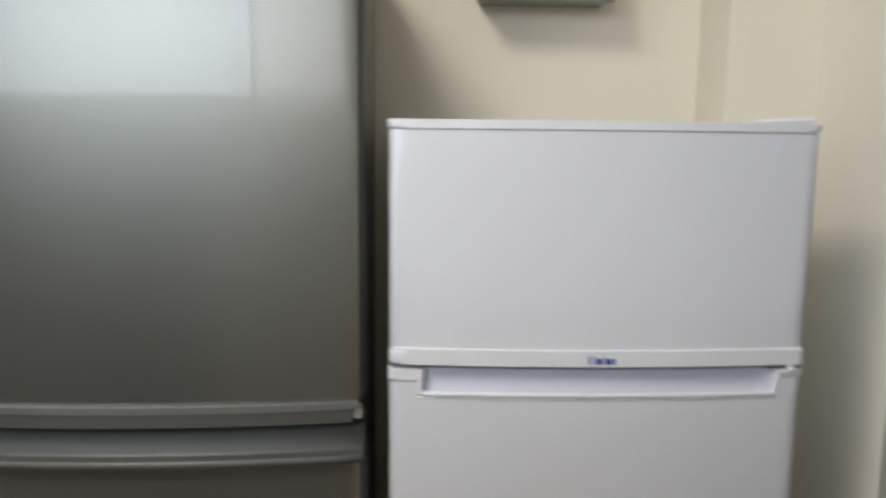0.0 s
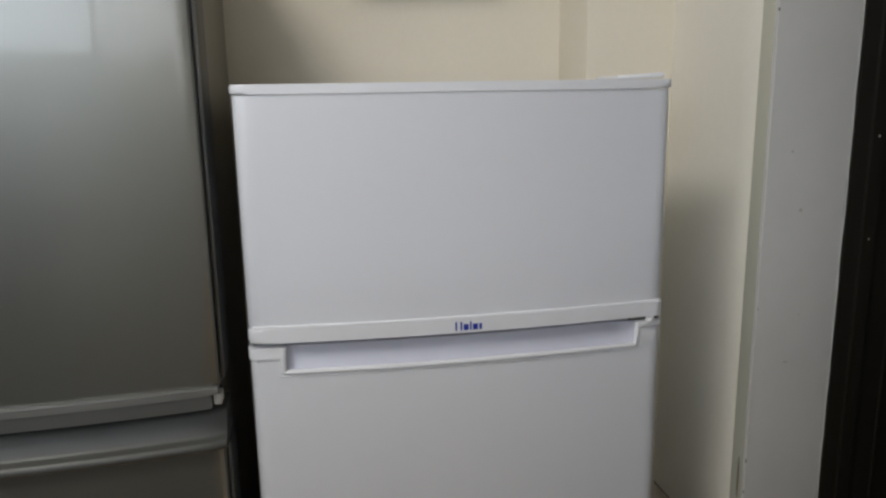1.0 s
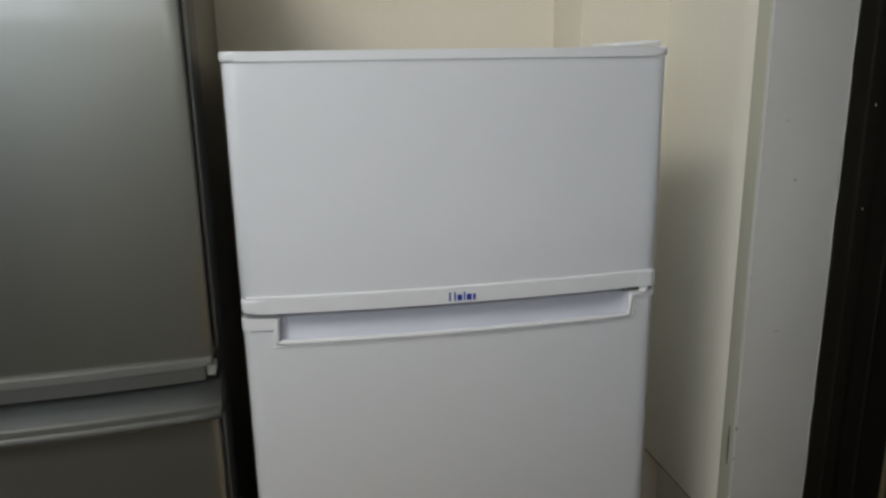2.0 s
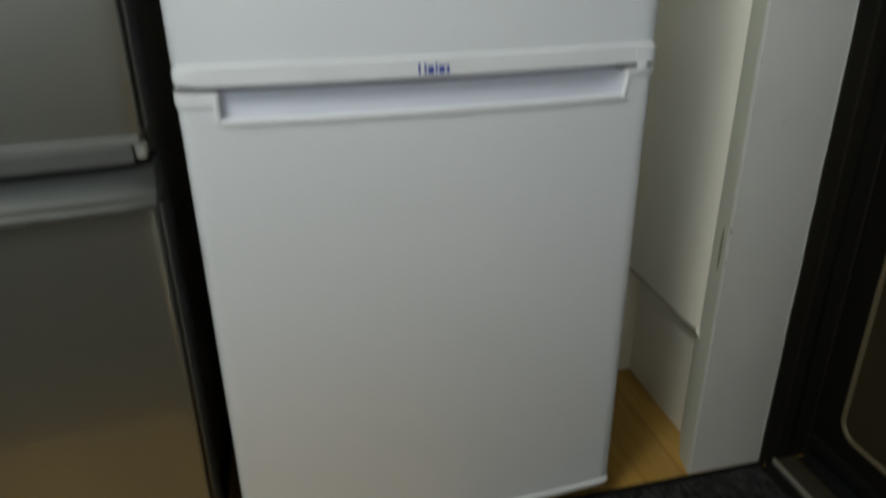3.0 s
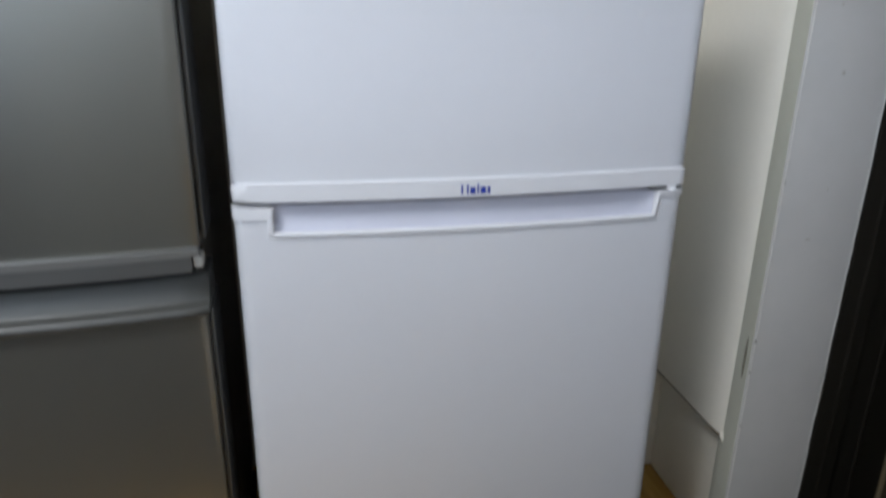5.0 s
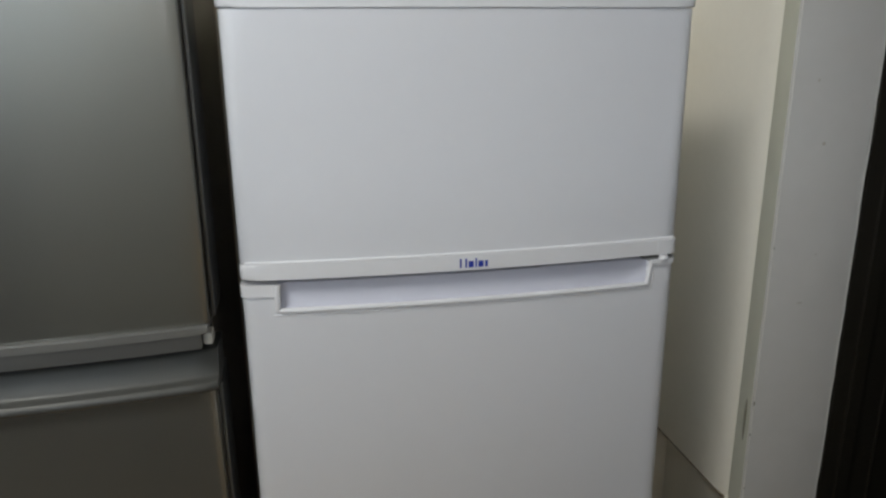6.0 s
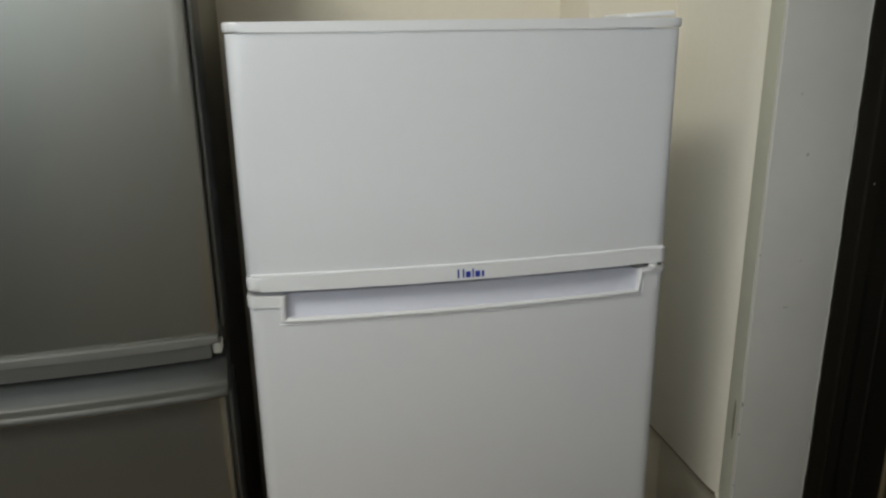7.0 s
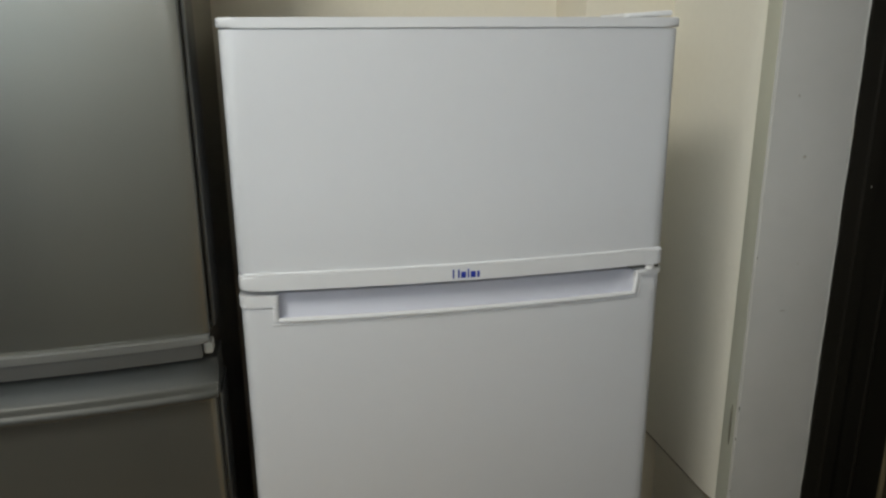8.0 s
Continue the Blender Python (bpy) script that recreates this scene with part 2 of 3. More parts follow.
def tube(points, r, seg=8, closed=False):
    """A round bar along a line of points."""
    bm = bmesh.new()
    pts = [Vector(p) for p in points]
    n, rings = len(pts), []
    ways = []
    for i, p in enumerate(pts):
        a = pts[(i - 1) % n] if closed or i else p
        b = pts[(i + 1) % n] if closed or i < n - 1 else p
        ways.append((b - a).normalized())
    ref = min((Vector((1, 0, 0)), Vector((0, 1, 0)), Vector((0, 0, 1))), key=lambda r: max(abs(w.dot(r)) for w in ways))
    for p, d in zip(pts, ways):
        u = d.cross(ref).normalized()
        v = d.cross(u)
        rings.append([bm.verts.new(p + r * (math.cos(k * math.tau / seg) * u + math.sin(k * math.tau / seg) * v)) for k in range(seg)])
    for i in range(n if closed else n - 1):
        for k in range(seg):
            bm.faces.new((rings[i][k], rings[i][(k + 1) % seg], rings[(i + 1) % n][(k + 1) % seg], rings[(i + 1) % n][k]))
    if not closed:
        bm.faces.new(rings[0][::-1])
        bm.faces.new(rings[-1])
    return bm


def tilted(points_yz, x0, x1, bevel=0.0):
    """A solid with the given side profile, from x0 to x1."""
    bm = bmesh.new()
    a = [bm.verts.new((x0, y, z)) for y, z in points_yz]
    b = [bm.verts.new((x1, y, z)) for y, z in points_yz]
    n = len(a)
    bm.faces.new(a)
    bm.faces.new(b[::-1])
    for i in range(n):
        bm.faces.new((a[i], b[i], b[(i + 1) % n], a[(i + 1) % n]))
    if bevel:
        bmesh.ops.bevel(bm, geom=bm.edges[:], offset=bevel, segments=2, affect="EDGES", profile=0.5)
    return bm


# ---- the shell of the room ----
T = 0.1
floor = structure("floor", box(ROOM_L - T, 1.0, ROOM_F - T, BACK_Y + T, -0.08, -0.004), material("dark_subfloor", (0.10, 0.06, 0.025), 0.8),
                  "pale oak plank floor", "floor")
structure("ceiling", box(ROOM_L - T, 1.0, ROOM_F - T, BACK_Y + T, CEIL, CEIL + T), CEILING, "plain white ceiling", "ceiling")
structure("wall_back", box(ROOM_L - T, 0.503, BACK_Y, BACK_Y + T, 0, CEIL), PLASTER, "cream painted wall behind the refrigerators", "wall")
# out of view; kept dark grey so that it bounces less light
structure("wall_left", box(ROOM_L - T, ROOM_L, ROOM_F - T, BACK_Y, 0, CEIL), ROOM_WALL, "unseen mid-grey side wall, darkened to cut bounce light", "wall")
# pillar in the corner beside the white refrigerator
structure("wall_pillar", box(0.503, 1.0, 0.285, BACK_Y + T, 0, CEIL, 0.004), PLASTER, "cream painted corner pillar", "wall")
structure("wall_niche", box(0.675, 1.0, 0.104, 0.285, 0, CEIL), SHEET, "plain cream wall at the foot of the alcove", "wall")
# wallpapered lining board whose lower edge stops above the floor
bm = prism([(0.6455, 0.2845), (0.6455, 0.094), (0.6460, 0.084), (0.6474, 0.074), (0.6500, 0.0645), (0.6540, 0.0570), (0.6590, 0.0525), (0.6620, 0.052), (0.674, 0.052), (0.674, 0.2845)], 0.219, CEIL - 0.001)
structure("wall_lining", bm, SHEET, "cream wallpapered lining board ending above the floor", "wall")
# thin dark strip that paints the contact shadow below the board
structure("trim", box(0.6462, 0.673, 0.056, 0.2843, 0.2155, 0.2188), material("contact_shade", (0.20, 0.16, 0.11), 0.9), "dark strip for the contact shadow under the lining board", "wall trim")
# post at the edge of the alcove, next to the entrance door
post_pts = [(0.640, 0.012), (0.637, 0.0145), (0.6445, 0.051), (0.6749, 0.1035), (0.752, 0.1035), (0.752, 0.012)]
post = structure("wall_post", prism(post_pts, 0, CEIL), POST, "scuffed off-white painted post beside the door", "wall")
# faces turned left get the dimmed cream
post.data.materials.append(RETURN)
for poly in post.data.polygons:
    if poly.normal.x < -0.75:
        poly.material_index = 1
# the entrance wall, with the doorway from y = 0.03 to -0.87
D0, D1, DH = 0.03, -0.87, 2.0
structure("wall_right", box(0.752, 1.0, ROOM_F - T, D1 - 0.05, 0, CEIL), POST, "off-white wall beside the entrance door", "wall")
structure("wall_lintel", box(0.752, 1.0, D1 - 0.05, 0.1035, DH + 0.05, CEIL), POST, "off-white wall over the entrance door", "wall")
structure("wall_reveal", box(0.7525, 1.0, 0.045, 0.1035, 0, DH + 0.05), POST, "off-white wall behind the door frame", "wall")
# window wall behind the camera
x0, x1, z0, z1 = WIN
bm = box(ROOM_L - T, x0, ROOM_F - T, ROOM_F, 0, CEIL)
box(x1, 1.0, ROOM_F - T, ROOM_F, 0, CEIL, bm=bm)
box(x0, x1, ROOM_F - T, ROOM_F, 0, z0, bm=bm)
box(x0, x1, ROOM_F - T, ROOM_F, z1, CEIL, bm=bm)
UNSEEN_DARK = material("unseen_dark_brown", (0.055, 0.045, 0.035), 0.6, vary=0.2, scale=30, stretch=(1, 1, 0.1))
structure("wall_front", bm, FRONT_WALL, "off-white wall with a kitchen window", "wall")

# dark panels added out of view to darken reflections and cut bounce light
structure("baseboard", box(ROOM_L + 0.021, -0.25, ROOM_F + 0.0005, ROOM_F + 0.02, 0, 0.98), UNSEEN_DARK, "unseen dark panel added under the window to darken reflections", "wall panelling")
structure("baseboard", box(ROOM_L + 0.0005, ROOM_L + 0.02, ROOM_F + 0.0005, BACK_Y - 0.001, 0, 1.04), UNSEEN_DARK, "unseen dark panel added along the side wall to darken reflections", "wall panelling")

# added out of view: keeps window light off the floor and lower doors
structure("wall_low", box(ROOM_L + 0.0205, -0.401, -1.33, -1.25, 0, 0.89, 0.006), UNSEEN_DARK, "unseen dark half-height blocker added against low window light", "wall")
# paler end of the added blocker, lightens what the silver door reflects
structure("wall_low", box(-0.400, 0.30, -1.33, -1.25, 0, 0.89, 0.006), material("grey_beige_blocker", (0.40, 0.39, 0.35), 0.8, bump=0.1), "unseen grey-beige half-height blocker, paler to lighten reflections", "wall")

# ---- window behind the camera ----
win = tagged(new("window_1"), "aluminium sliding window with two panes", "window", kind="structure")
win.location = (x0, ROOM_F, z0)
xm = -0.27                      # meeting stile of the sliding panes
bm = box(x0, x1, ROOM_F - 0.07, ROOM_F - 0.03, z0, z0 + 0.04)
box(x0, x1, ROOM_F - 0.07, ROOM_F - 0.03, z1 - 0.04, z1, bm=bm)
box(x0, x0 + 0.04, ROOM_F - 0.07, ROOM_F - 0.03, z0 + 0.04, z1 - 0.04, bm=bm)
box(x1 - 0.04, x1, ROOM_F - 0.07, ROOM_F - 0.03, z0 + 0.04, z1 - 0.04, bm=bm)
box(xm - 0.025, xm + 0.025, ROOM_F - 0.07, ROOM_F - 0.03, z0 + 0.04, z1 - 0.04, bm=bm)
part("window_frame", bm, FRAME, win)
part("window_sill", box(x0 - 0.02, x1 + 0.02, ROOM_F - 0.03, ROOM_F + 0.05, z0 - 0.03, z0 - 0.001, 0.004), POST, win)
GLASS = bpy.data.materials.new("window_glass")
GLASS.use_nodes = True
gb = GLASS.node_tree.nodes["Principled BSDF"]
gb.inputs["Transmission Weight"].default_value, gb.inputs["Roughness"].default_value, gb.inputs["IOR"].default_value = 1.0, 0.0, 1.45
for a, b in ((x0 + 0.04, xm - 0.025), (xm + 0.025, x1 - 0.04)):
    pane = part("pane", box(a, b, ROOM_F - 0.052, ROOM_F - 0.048, z0 + 0.04, z1 - 0.04), GLASS, win)
    pane.visible_shadow = False

# curtain drawn to one side of the window
CURTAIN = bpy.data.materials.new("beige_curtain")
CURTAIN.use_nodes = True
cn = CURTAIN.node_tree
tr, mx2 = cn.nodes.new("ShaderNodeBsdfTranslucent"), cn.nodes.new("ShaderNodeMixShader")
tr.inputs["Color"].default_value = (0.95, 0.88, 0.80, 1)
cb = cn.nodes["Principled BSDF"]
cb.inputs["Base Color"].default_value, cb.inputs["Roughness"].default_value = (0.78, 0.68, 0.58, 1), 0.9
mx2.inputs[0].default_value = 0.93
cn.links.new(cb.outputs[0], mx2.inputs[1])
cn.links.new(tr.outputs[0], mx2.inputs[2])
sheer, clear = cn.nodes.new("ShaderNodeMixShader"), cn.nodes.new("ShaderNodeBsdfTransparent")
sheer.inputs[0].default_value = 0.55
cn.links.new(mx2.outputs[0], sheer.inputs[1])
cn.links.new(clear.outputs[0], sheer.inputs[2])
cn.links.new(sheer.outputs[0], cn.nodes["Material Output"].inputs["Surface"])
curtain = thing("curtain", (0.15, ROOM_F + 0.1, 2.1), "sheer beige curtain drawn over one end of the window", "curtain")
bm = bmesh.new()
cols = []
for i in range(121):
    x = -0.25 + 0.80 * i / 120
    y = ROOM_F + 0.10 + 0.018 * math.sin(i * 0.55) + 0.006 * math.sin(i * 1.7)
    cols.append([bm.verts.new((x, y, z)) for z in (0.06, 0.9, 1.5, 2.1)])
for a, b in zip(cols, cols[1:]):
    for k in range(3):
        bm.faces.new((a[k], b[k], b[k + 1], a[k + 1]))
drape = part("drape", bm, CURTAIN, curtain)
solid = drape.modifiers.new("cloth", "SOLIDIFY")
solid.thickness = 0.0012
part("rod", tube([(-2.70, ROOM_F + 0.10, 2.112), (0.62, ROOM_F + 0.10, 2.112)], 0.010, 10), FRAME, curtain, "metal curtain rod")

# ---- white two-door refrigerator ----
FW = 0.495                      # width
BOW, EDGE = 0.013, 0.009        # bulge of the door, depth of its rounded edges


def bow(x, width=FW, left=0.0, bulge=BOW, edge=EDGE, radius=0.010):
    """The y of a door's bowed front at x."""
    d = min(x - left, left + width - x)
    u = (x - left) / width * 2 - 1
    y = -bulge * (1 - u * u)
    if d < radius:
        k = 1 - max(d, 0) / radius
        return y - edge * math.sqrt(max(0, 1 - k * k))
    return y - edge


def front_points(xa, xb, out=0.0, steps=26, **kw):
    """Plan points of the bowed front from xa to xb, closer together at the rounded edges."""
    pts = []
    for i in range(steps + 1):
        s = i / steps
        s = 0.5 - 0.5 * math.cos(math.pi * s)
        x = xa + (xb - xa) * s
        pts.append((x, bow(x, **kw) - out))
    return pts


def slab(xa, xb, z0, z1, back, out=0.0, bevel=0.0, **kw):
    return prism(front_points(xa, xb, out, **kw) + [(xb, back), (xa, back)], z0, z1, bevel)


def bent_bar(path_xz, r, out=0.0, seg=8, **kw):
    """A round bead that follows the bowed front along points (x, z)."""
    pts = []
    for (xa, za), (xb, zb) in zip(path_xz, path_xz[1:]):
        n = max(1, int(abs(xb - xa) / 0.015))
        pts += [(xa + (xb - xa) * i / n, za + (zb - za) * i / n) for i in range(n)]
    pts.append(path_xz[-1])
    return tube([(x, bow(x, **kw) - out, z) for x, z in pts], r, seg)


fridge = thing("refrigerator", (FW / 2, 0.2, 0), "small glossy white two-door refrigerator with top freezer", "refrigerator", "refrigerators in the alcove")
part("cabinet", box(0.003, FW - 0.003, 0.040, 0.385, 0.03, 0.896, 0.006), WHITE, fridge)
for n, (za, zb) in enumerate(((0.06, 0.606), (0.632, 0.885))):
    part("gasket", box(0.010, FW - 0.010, 0.0305, 0.0395, za, zb), GASKET, fridge, "grey rubber door seal")
# dark strip added for the shadow line under the upper door
part("mullion", box(0.006, FW - 0.006, 0.024, 0.0398, 0.6162, 0.6315), material("door_gap_shade", (0.10, 0.10, 0.10), 0.6), fridge, "strip darkened for the shadow line between the doors")
# plinth in black, which draws the shadow band under the door
part("plinth", box(0.002, FW - 0.002, 0.020, 0.36, 0.003, 0.0298, 0.002), material("plinth_shade", (0.012, 0.012, 0.012), 0.8), fridge, "recessed plinth, blackened for the shadow under the door")
for fx in (0.05, FW - 0.05):
    bm = bmesh.new()
    bmesh.ops.create_cone(bm, cap_ends=True, segments=16, radius1=0.016, radius2=0.013, depth=0.026, matrix=pose(fx, 0.04, 0.013))
    part("foot", bm, RUBBER, fridge)

upper = part("upper_door", slab(0.0, FW, 0.640, 0.8945, 0.030, bevel=0.0015), WHITE, fridge)
part("door_cap", slab(-0.002, FW + 0.002, 0.8952, 0.9055, 0.032, out=0.0015, bevel=0.0025, width=FW + 0.004, left=-0.002), WHITE_PLASTIC, upper)
part("trim_strip", slab(-0.0005, FW + 0.0005, 0.6225, 0.6395, 0.030, out=0.003, bevel=0.003, width=FW + 0.001, left=-0.0005), WHITE_PLASTIC, upper, "raised white plastic bottom strip")
part("ridge", bent_bar([(0.006, 0.6408), (FW - 0.006, 0.6408)], 0.0016, 0.001), WHITE_PLASTIC, upper)
part("end_cap", slab(0.469, FW + 0.0008, 0.6222, 0.6398, 0.030, out=0.0036, bevel=0.003, width=FW + 0.0016, left=-0.0008), WHITE_PLASTIC, upper)
# small blue maker's mark, as plain bars
for bx, w, tall in ((0.2325, 0.0018, 1), (0.2385, 0.0018, 1), (0.2422, 0.0056, 0), (0.2498, 0.0016, 1), (0.2532, 0.0056, 0), (0.2608, 0.0028, 0)):
    yy = bow(bx + w / 2) - 0.003
    part("emblem_bar", box(bx, bx + w, yy - 0.0007, yy + 0.002, 0.6258, 0.6358 if tall else 0.6328), BLUE, upper, "blue printed mark")

RL, RR, RZ = 0.038, 0.459, 0.588     # the grip recess in the lower door
lower = part("lower_door", slab(0.0, FW, 0.0445, RZ, 0.030), WHITE, fridge)
part("door_corner", slab(0.0, RL, RZ, 0.6155, 0.030, bevel=0.0), WHITE, lower)
part("door_corner", slab(RR, FW, RZ, 0.6155, 0.030, bevel=0.0), WHITE, lower)
bm = bmesh.new()
rows = []
for x in [RL, RL + 0.003, RL + 0.006, RL + 0.009] + list(np.linspace(RL + 0.014, RR - 0.026, 24)) + [RR - 0.019, RR - 0.012, RR - 0.006, RR - 0.0025, RR]:
    e = min(1.0, (x - RL) / 0.0085, ((RR - x) / 0.020) ** 0.6)
    f = bow(x)
    prof = [(f + 0.002, RZ - 0.0005), (f + 0.003 + 0.004 * e, RZ + 0.0002), (f + 0.003 + 0.0048 * e, RZ + 0.0012), (f + 0.003 + 0.0068 * e, 0.6155), (0.0295, 0.6157), (0.0295, RZ - 0.0005)]
    rows.append([bm.verts.new((x, y, z)) for y, z in prof])
for p0, p1 in zip(rows, rows[1:]):
    for i in range(6):
        bm.faces.new((p0[i], p1[i], p1[(i + 1) % 6], p0[(i + 1) % 6]))
bm.faces.new(rows[0])
bm.faces.new(rows[-1][::-1])
part("grip_recess", bm, RECESS, lower, "shallow white finger recess with bluish shade in its colour")
part("top_lip", slab(-0.0015, RL - 0.002, 0.6035, 0.6165, 0.030, out=0.002, bevel=0.0035, width=FW + 0.003, left=-0.0015), WHITE_PLASTIC, lower)
part("top_lip", slab(RR + 0.002, FW + 0.0015, 0.6095, 0.6165, 0.030, out=0.002, bevel=0.002, width=FW + 0.003, left=-0.0015), WHITE_PLASTIC, lower)
part("recess_rim", bent_bar([(RL, 0.6165), (RL - 0.001, 0.6035), (RL - 0.001, RZ), (RL + 0.004, RZ - 0.001), (RR - 0.004, RZ - 0.001),
                             (RR + 0.001, RZ), (RR + 0.004, 0.6125), (FW - 0.004, 0.6125)], 0.0032, 0.0002), WHITE_PLASTIC, lower, "raised white rim")
part("rim_step", bent_bar([(RL - 0.006, RZ - 0.0062), (RR + 0.006, RZ - 0.0062), (RR + 0.0085, RZ + 0.002), (RR + 0.0085, 0.6075), (FW - 0.004, 0.6075)], 0.0011, 0.0), WHITE_PLASTIC, lower)
part("bottom_strip", slab(-0.0005, FW + 0.0005, 0.0375, 0.044, 0.030, out=0.0028, bevel=0.002, width=FW + 0.001, left=-0.0005), WHITE_PLASTIC, lower, "white plastic bottom edge strip")
# hinges at the opening side's opposite edge
bm = prism([(0.434, 0.004), (0.438, 0.000), (0.485, -0.001), (0.4895, 0.000), (0.4915, 0.004), (0.4915, 0.070), (0.434, 0.070)], 0.9058, 0.9132, 0.0018)
for v in bm.verts:
    if v.co.x < 0.45 and v.co.z > 0.91:
        v.co.z -= 0.003
    if v.co.x > 0.47 and v.co.z < 0.909:
        v.co.z += 0.0016
part("hinge_cover", bm, WHITE_PLASTIC, fridge, "white plastic hinge cover")
part("middle_hinge", box(0.452, 0.490, -0.012, 0.039, 0.6178, 0.6212, 0.001), SILVER_TRIM, fridge, "small metal middle hinge")
bm = bmesh.new()
bmesh.ops.create_cone(bm, cap_ends=True, segments=20, radius1=0.006, radius2=0.005, depth=0.004, matrix=pose(0.478, -0.012, 0.6192))
part("hinge_pin", bm, WHITE_PLASTIC, fridge)

# ---- silver refrigerator beside it ----
GW, GL = 0.545, -0.573          # width and left edge; right edge at -0.028
GX1 = GL + GW
GY = -0.028                     # depth of its door edge in the room
silver = thing("refrigerator", (GL + GW / 2, 0.18, 0), "taller silver-grey two-door refrigerator with bottom freezer", "refrigerator", "refrigerators in the alcove")
gkw = dict(width=GW, left=GL, bulge=0.020, edge=0.006, radius=0.008)


def gslab(xa, xb, za, zb, back=0.045, out=0.0, bevel=0.0):
    pts = [(x, y + GY) for x, y in front_points(xa, xb, out, **gkw)]
    return prism(pts + [(xb, back), (xa, back)], za, zb, bevel)


GH = 1.17
part("cabinet", box(GL + 0.004, GX1 - 0.012, 0.056, 0.395, 0.03, GH, 0.006), CABINET_GREY, silver, "olive-grey painted steel cabinet")
part("gasket", box(GL + 0.012, GX1 - 0.014, 0.0455, 0.0555, 0.06, GH - 0.01), RUBBER, silver)
# again black and set forward in place of the shadow below
part("plinth", box(GL + 0.004, GX1 - 0.006, GY + 0.012, 0.36, 0.003, 0.0298, 0.002), RUBBER, silver)
for fx in (GL + 0.05, GX1 - 0.05):
    bm = bmesh.new()
    bmesh.ops.create_cone(bm, cap_ends=True, segments=16, radius1=0.018, radius2=0.014, depth=0.026, matrix=pose(fx, 0.05, 0.013))
    part("foot", bm, RUBBER, silver)
gup = part("upper_door", gslab(GL, GX1 - 0.003, 0.587, GH, bevel=0.002), SILVER, silver)
part("edge_trim", box(GX1 - 0.0028, GX1 + 0.001, GY + 0.0142, 0.045, 0.590, GH, 0.001), SIDE_SHADE, gup, "edge moulding darkened for the shade between the refrigerators")
part("edge_bead", box(GX1 - 0.0028, GX1 + 0.0012, GY + 0.006, GY + 0.0140, 0.590, GH, 0.0015), SILVER_TRIM, gup, "grey plastic edge bead")
part("edge_line", tube([(GX1 - 0.0042, bow(GX1 - 0.0042, **gkw) + GY - 0.0003, z) for z in (0.592, 0.8, GH - 0.005)], 0.0008, 6), SILVER_TRIM, gup)
part("bottom_rail", gslab(GL, GX1 - 0.0120, 0.563, 0.5785, out=0.0060, bevel=0.002), SILVER_TRIM, gup, "silver plastic bottom rail")
part("rail_ledge", gslab(GL, GX1 - 0.0045, 0.5787, 0.5866, out=0.0072, bevel=0.003), SILVER_LEDGE, gup, "silver ledge with its highlight put into a paler colour")
part("rail_end", box(GX1 - 0.0114, GX1 - 0.0015, GY - 0.0095, GY + 0.010, 0.5650, 0.5783, 0.0025), HINGE, gup, "pale grey plastic rail end")
glo = part("lower_door", gslab(GL, GX1 - 0.003, 0.038, 0.514, bevel=0.001), SILVER, silver)
part("edge_trim", box(GX1 - 0.0028, GX1 + 0.001, GY + 0.0142, 0.045, 0.038, 0.513, 0.001), SIDE_SHADE, glo, "edge moulding darkened for the shade between the refrigerators")
part("edge_bead", box(GX1 - 0.0028, GX1 + 0.0012, GY + 0.006, GY + 0.0140, 0.038, 0.513, 0.0015), SILVER_TRIM, glo, "grey plastic edge bead")


def scoop(xa, xb):
    """The hollowed grip along the top of the lower door, leaning back from its lip."""
    knots = [(-0.004, 0.5140), (-0.0085, 0.5150), (-0.0100, 0.5195), (-0.0075, 0.5240), (-0.002, 0.5262), (0.002, 0.5285), (0.0050, 0.534), (0.0085, 0.542),
             (0.0125, 0.5495), (0.0155, 0.5522), (0.021, 0.5530)]
    prof = []
    for i in range(len(knots) - 1):
        p0, p1, p2, p3 = (Vector(knots[max(0, min(len(knots) - 1, i + k))]) for k in (-1, 0, 1, 2))
        for t in (0, 0.25, 0.5, 0.75):
            q = 0.5 * (2 * p1 + (p2 - p0) * t + (2 * p0 - 5 * p1 + 4 * p2 - p3) * t * t + (3 * p1 - p0 - 3 * p2 + p3) * t ** 3)
            prof.append((q.x, q.y))
    prof += [knots[-1], (0.060, 0.5530), (0.060, 0.5140)]
    bm = bmesh.new()
    rows = []
    for x in np.linspace(xa, xb, 40):
        f = bow(x, **gkw) + GY
        rows.append([bm.verts.new((x, min(f + y, 0.044), z)) for y, z in prof])
    for a, b in zip(rows, rows[1:]):
        for i in range(len(prof)):
            j = (i + 1) % len(prof)
            bm.faces.new((a[i], b[i], b[j], a[j]))
    bm.faces.new(rows[0])
    bm.faces.new(rows[-1][::-1])
    return bm


part("edge_line", tube([(GX1 - 0.0042, bow(GX1 - 0.0042, **gkw) + GY - 0.0003, z) for z in (0.040, 0.25, 0.512)], 0.0008, 6), SILVER_TRIM, glo)
part("grip_scoop", scoop(GL, GX1 - 0.0005), SHADED_GRIP, glo, "silver hollowed grip, darkened for the shade in its hollow")
part("bottom_strip", gslab(GL, GX1 + 0.0005, 0.031, 0.0378, out=0.003, bevel=0.002), SILVER_LIP, glo, "lighter silver bottom edge strip")

# ---- entrance door, its frame and threshold ----
door = tagged(new("door_1"), "dark brown metal entrance door, closed", "door", kind="structure")
door.location = (0.85, (D0 + D1) / 2, 0)
DX = 0.832
leaf = part("leaf", box(DX, DX + 0.04, D1 + 0.02, 0.004, 0.022, DH - 0.01, 0.002), DARK, door)


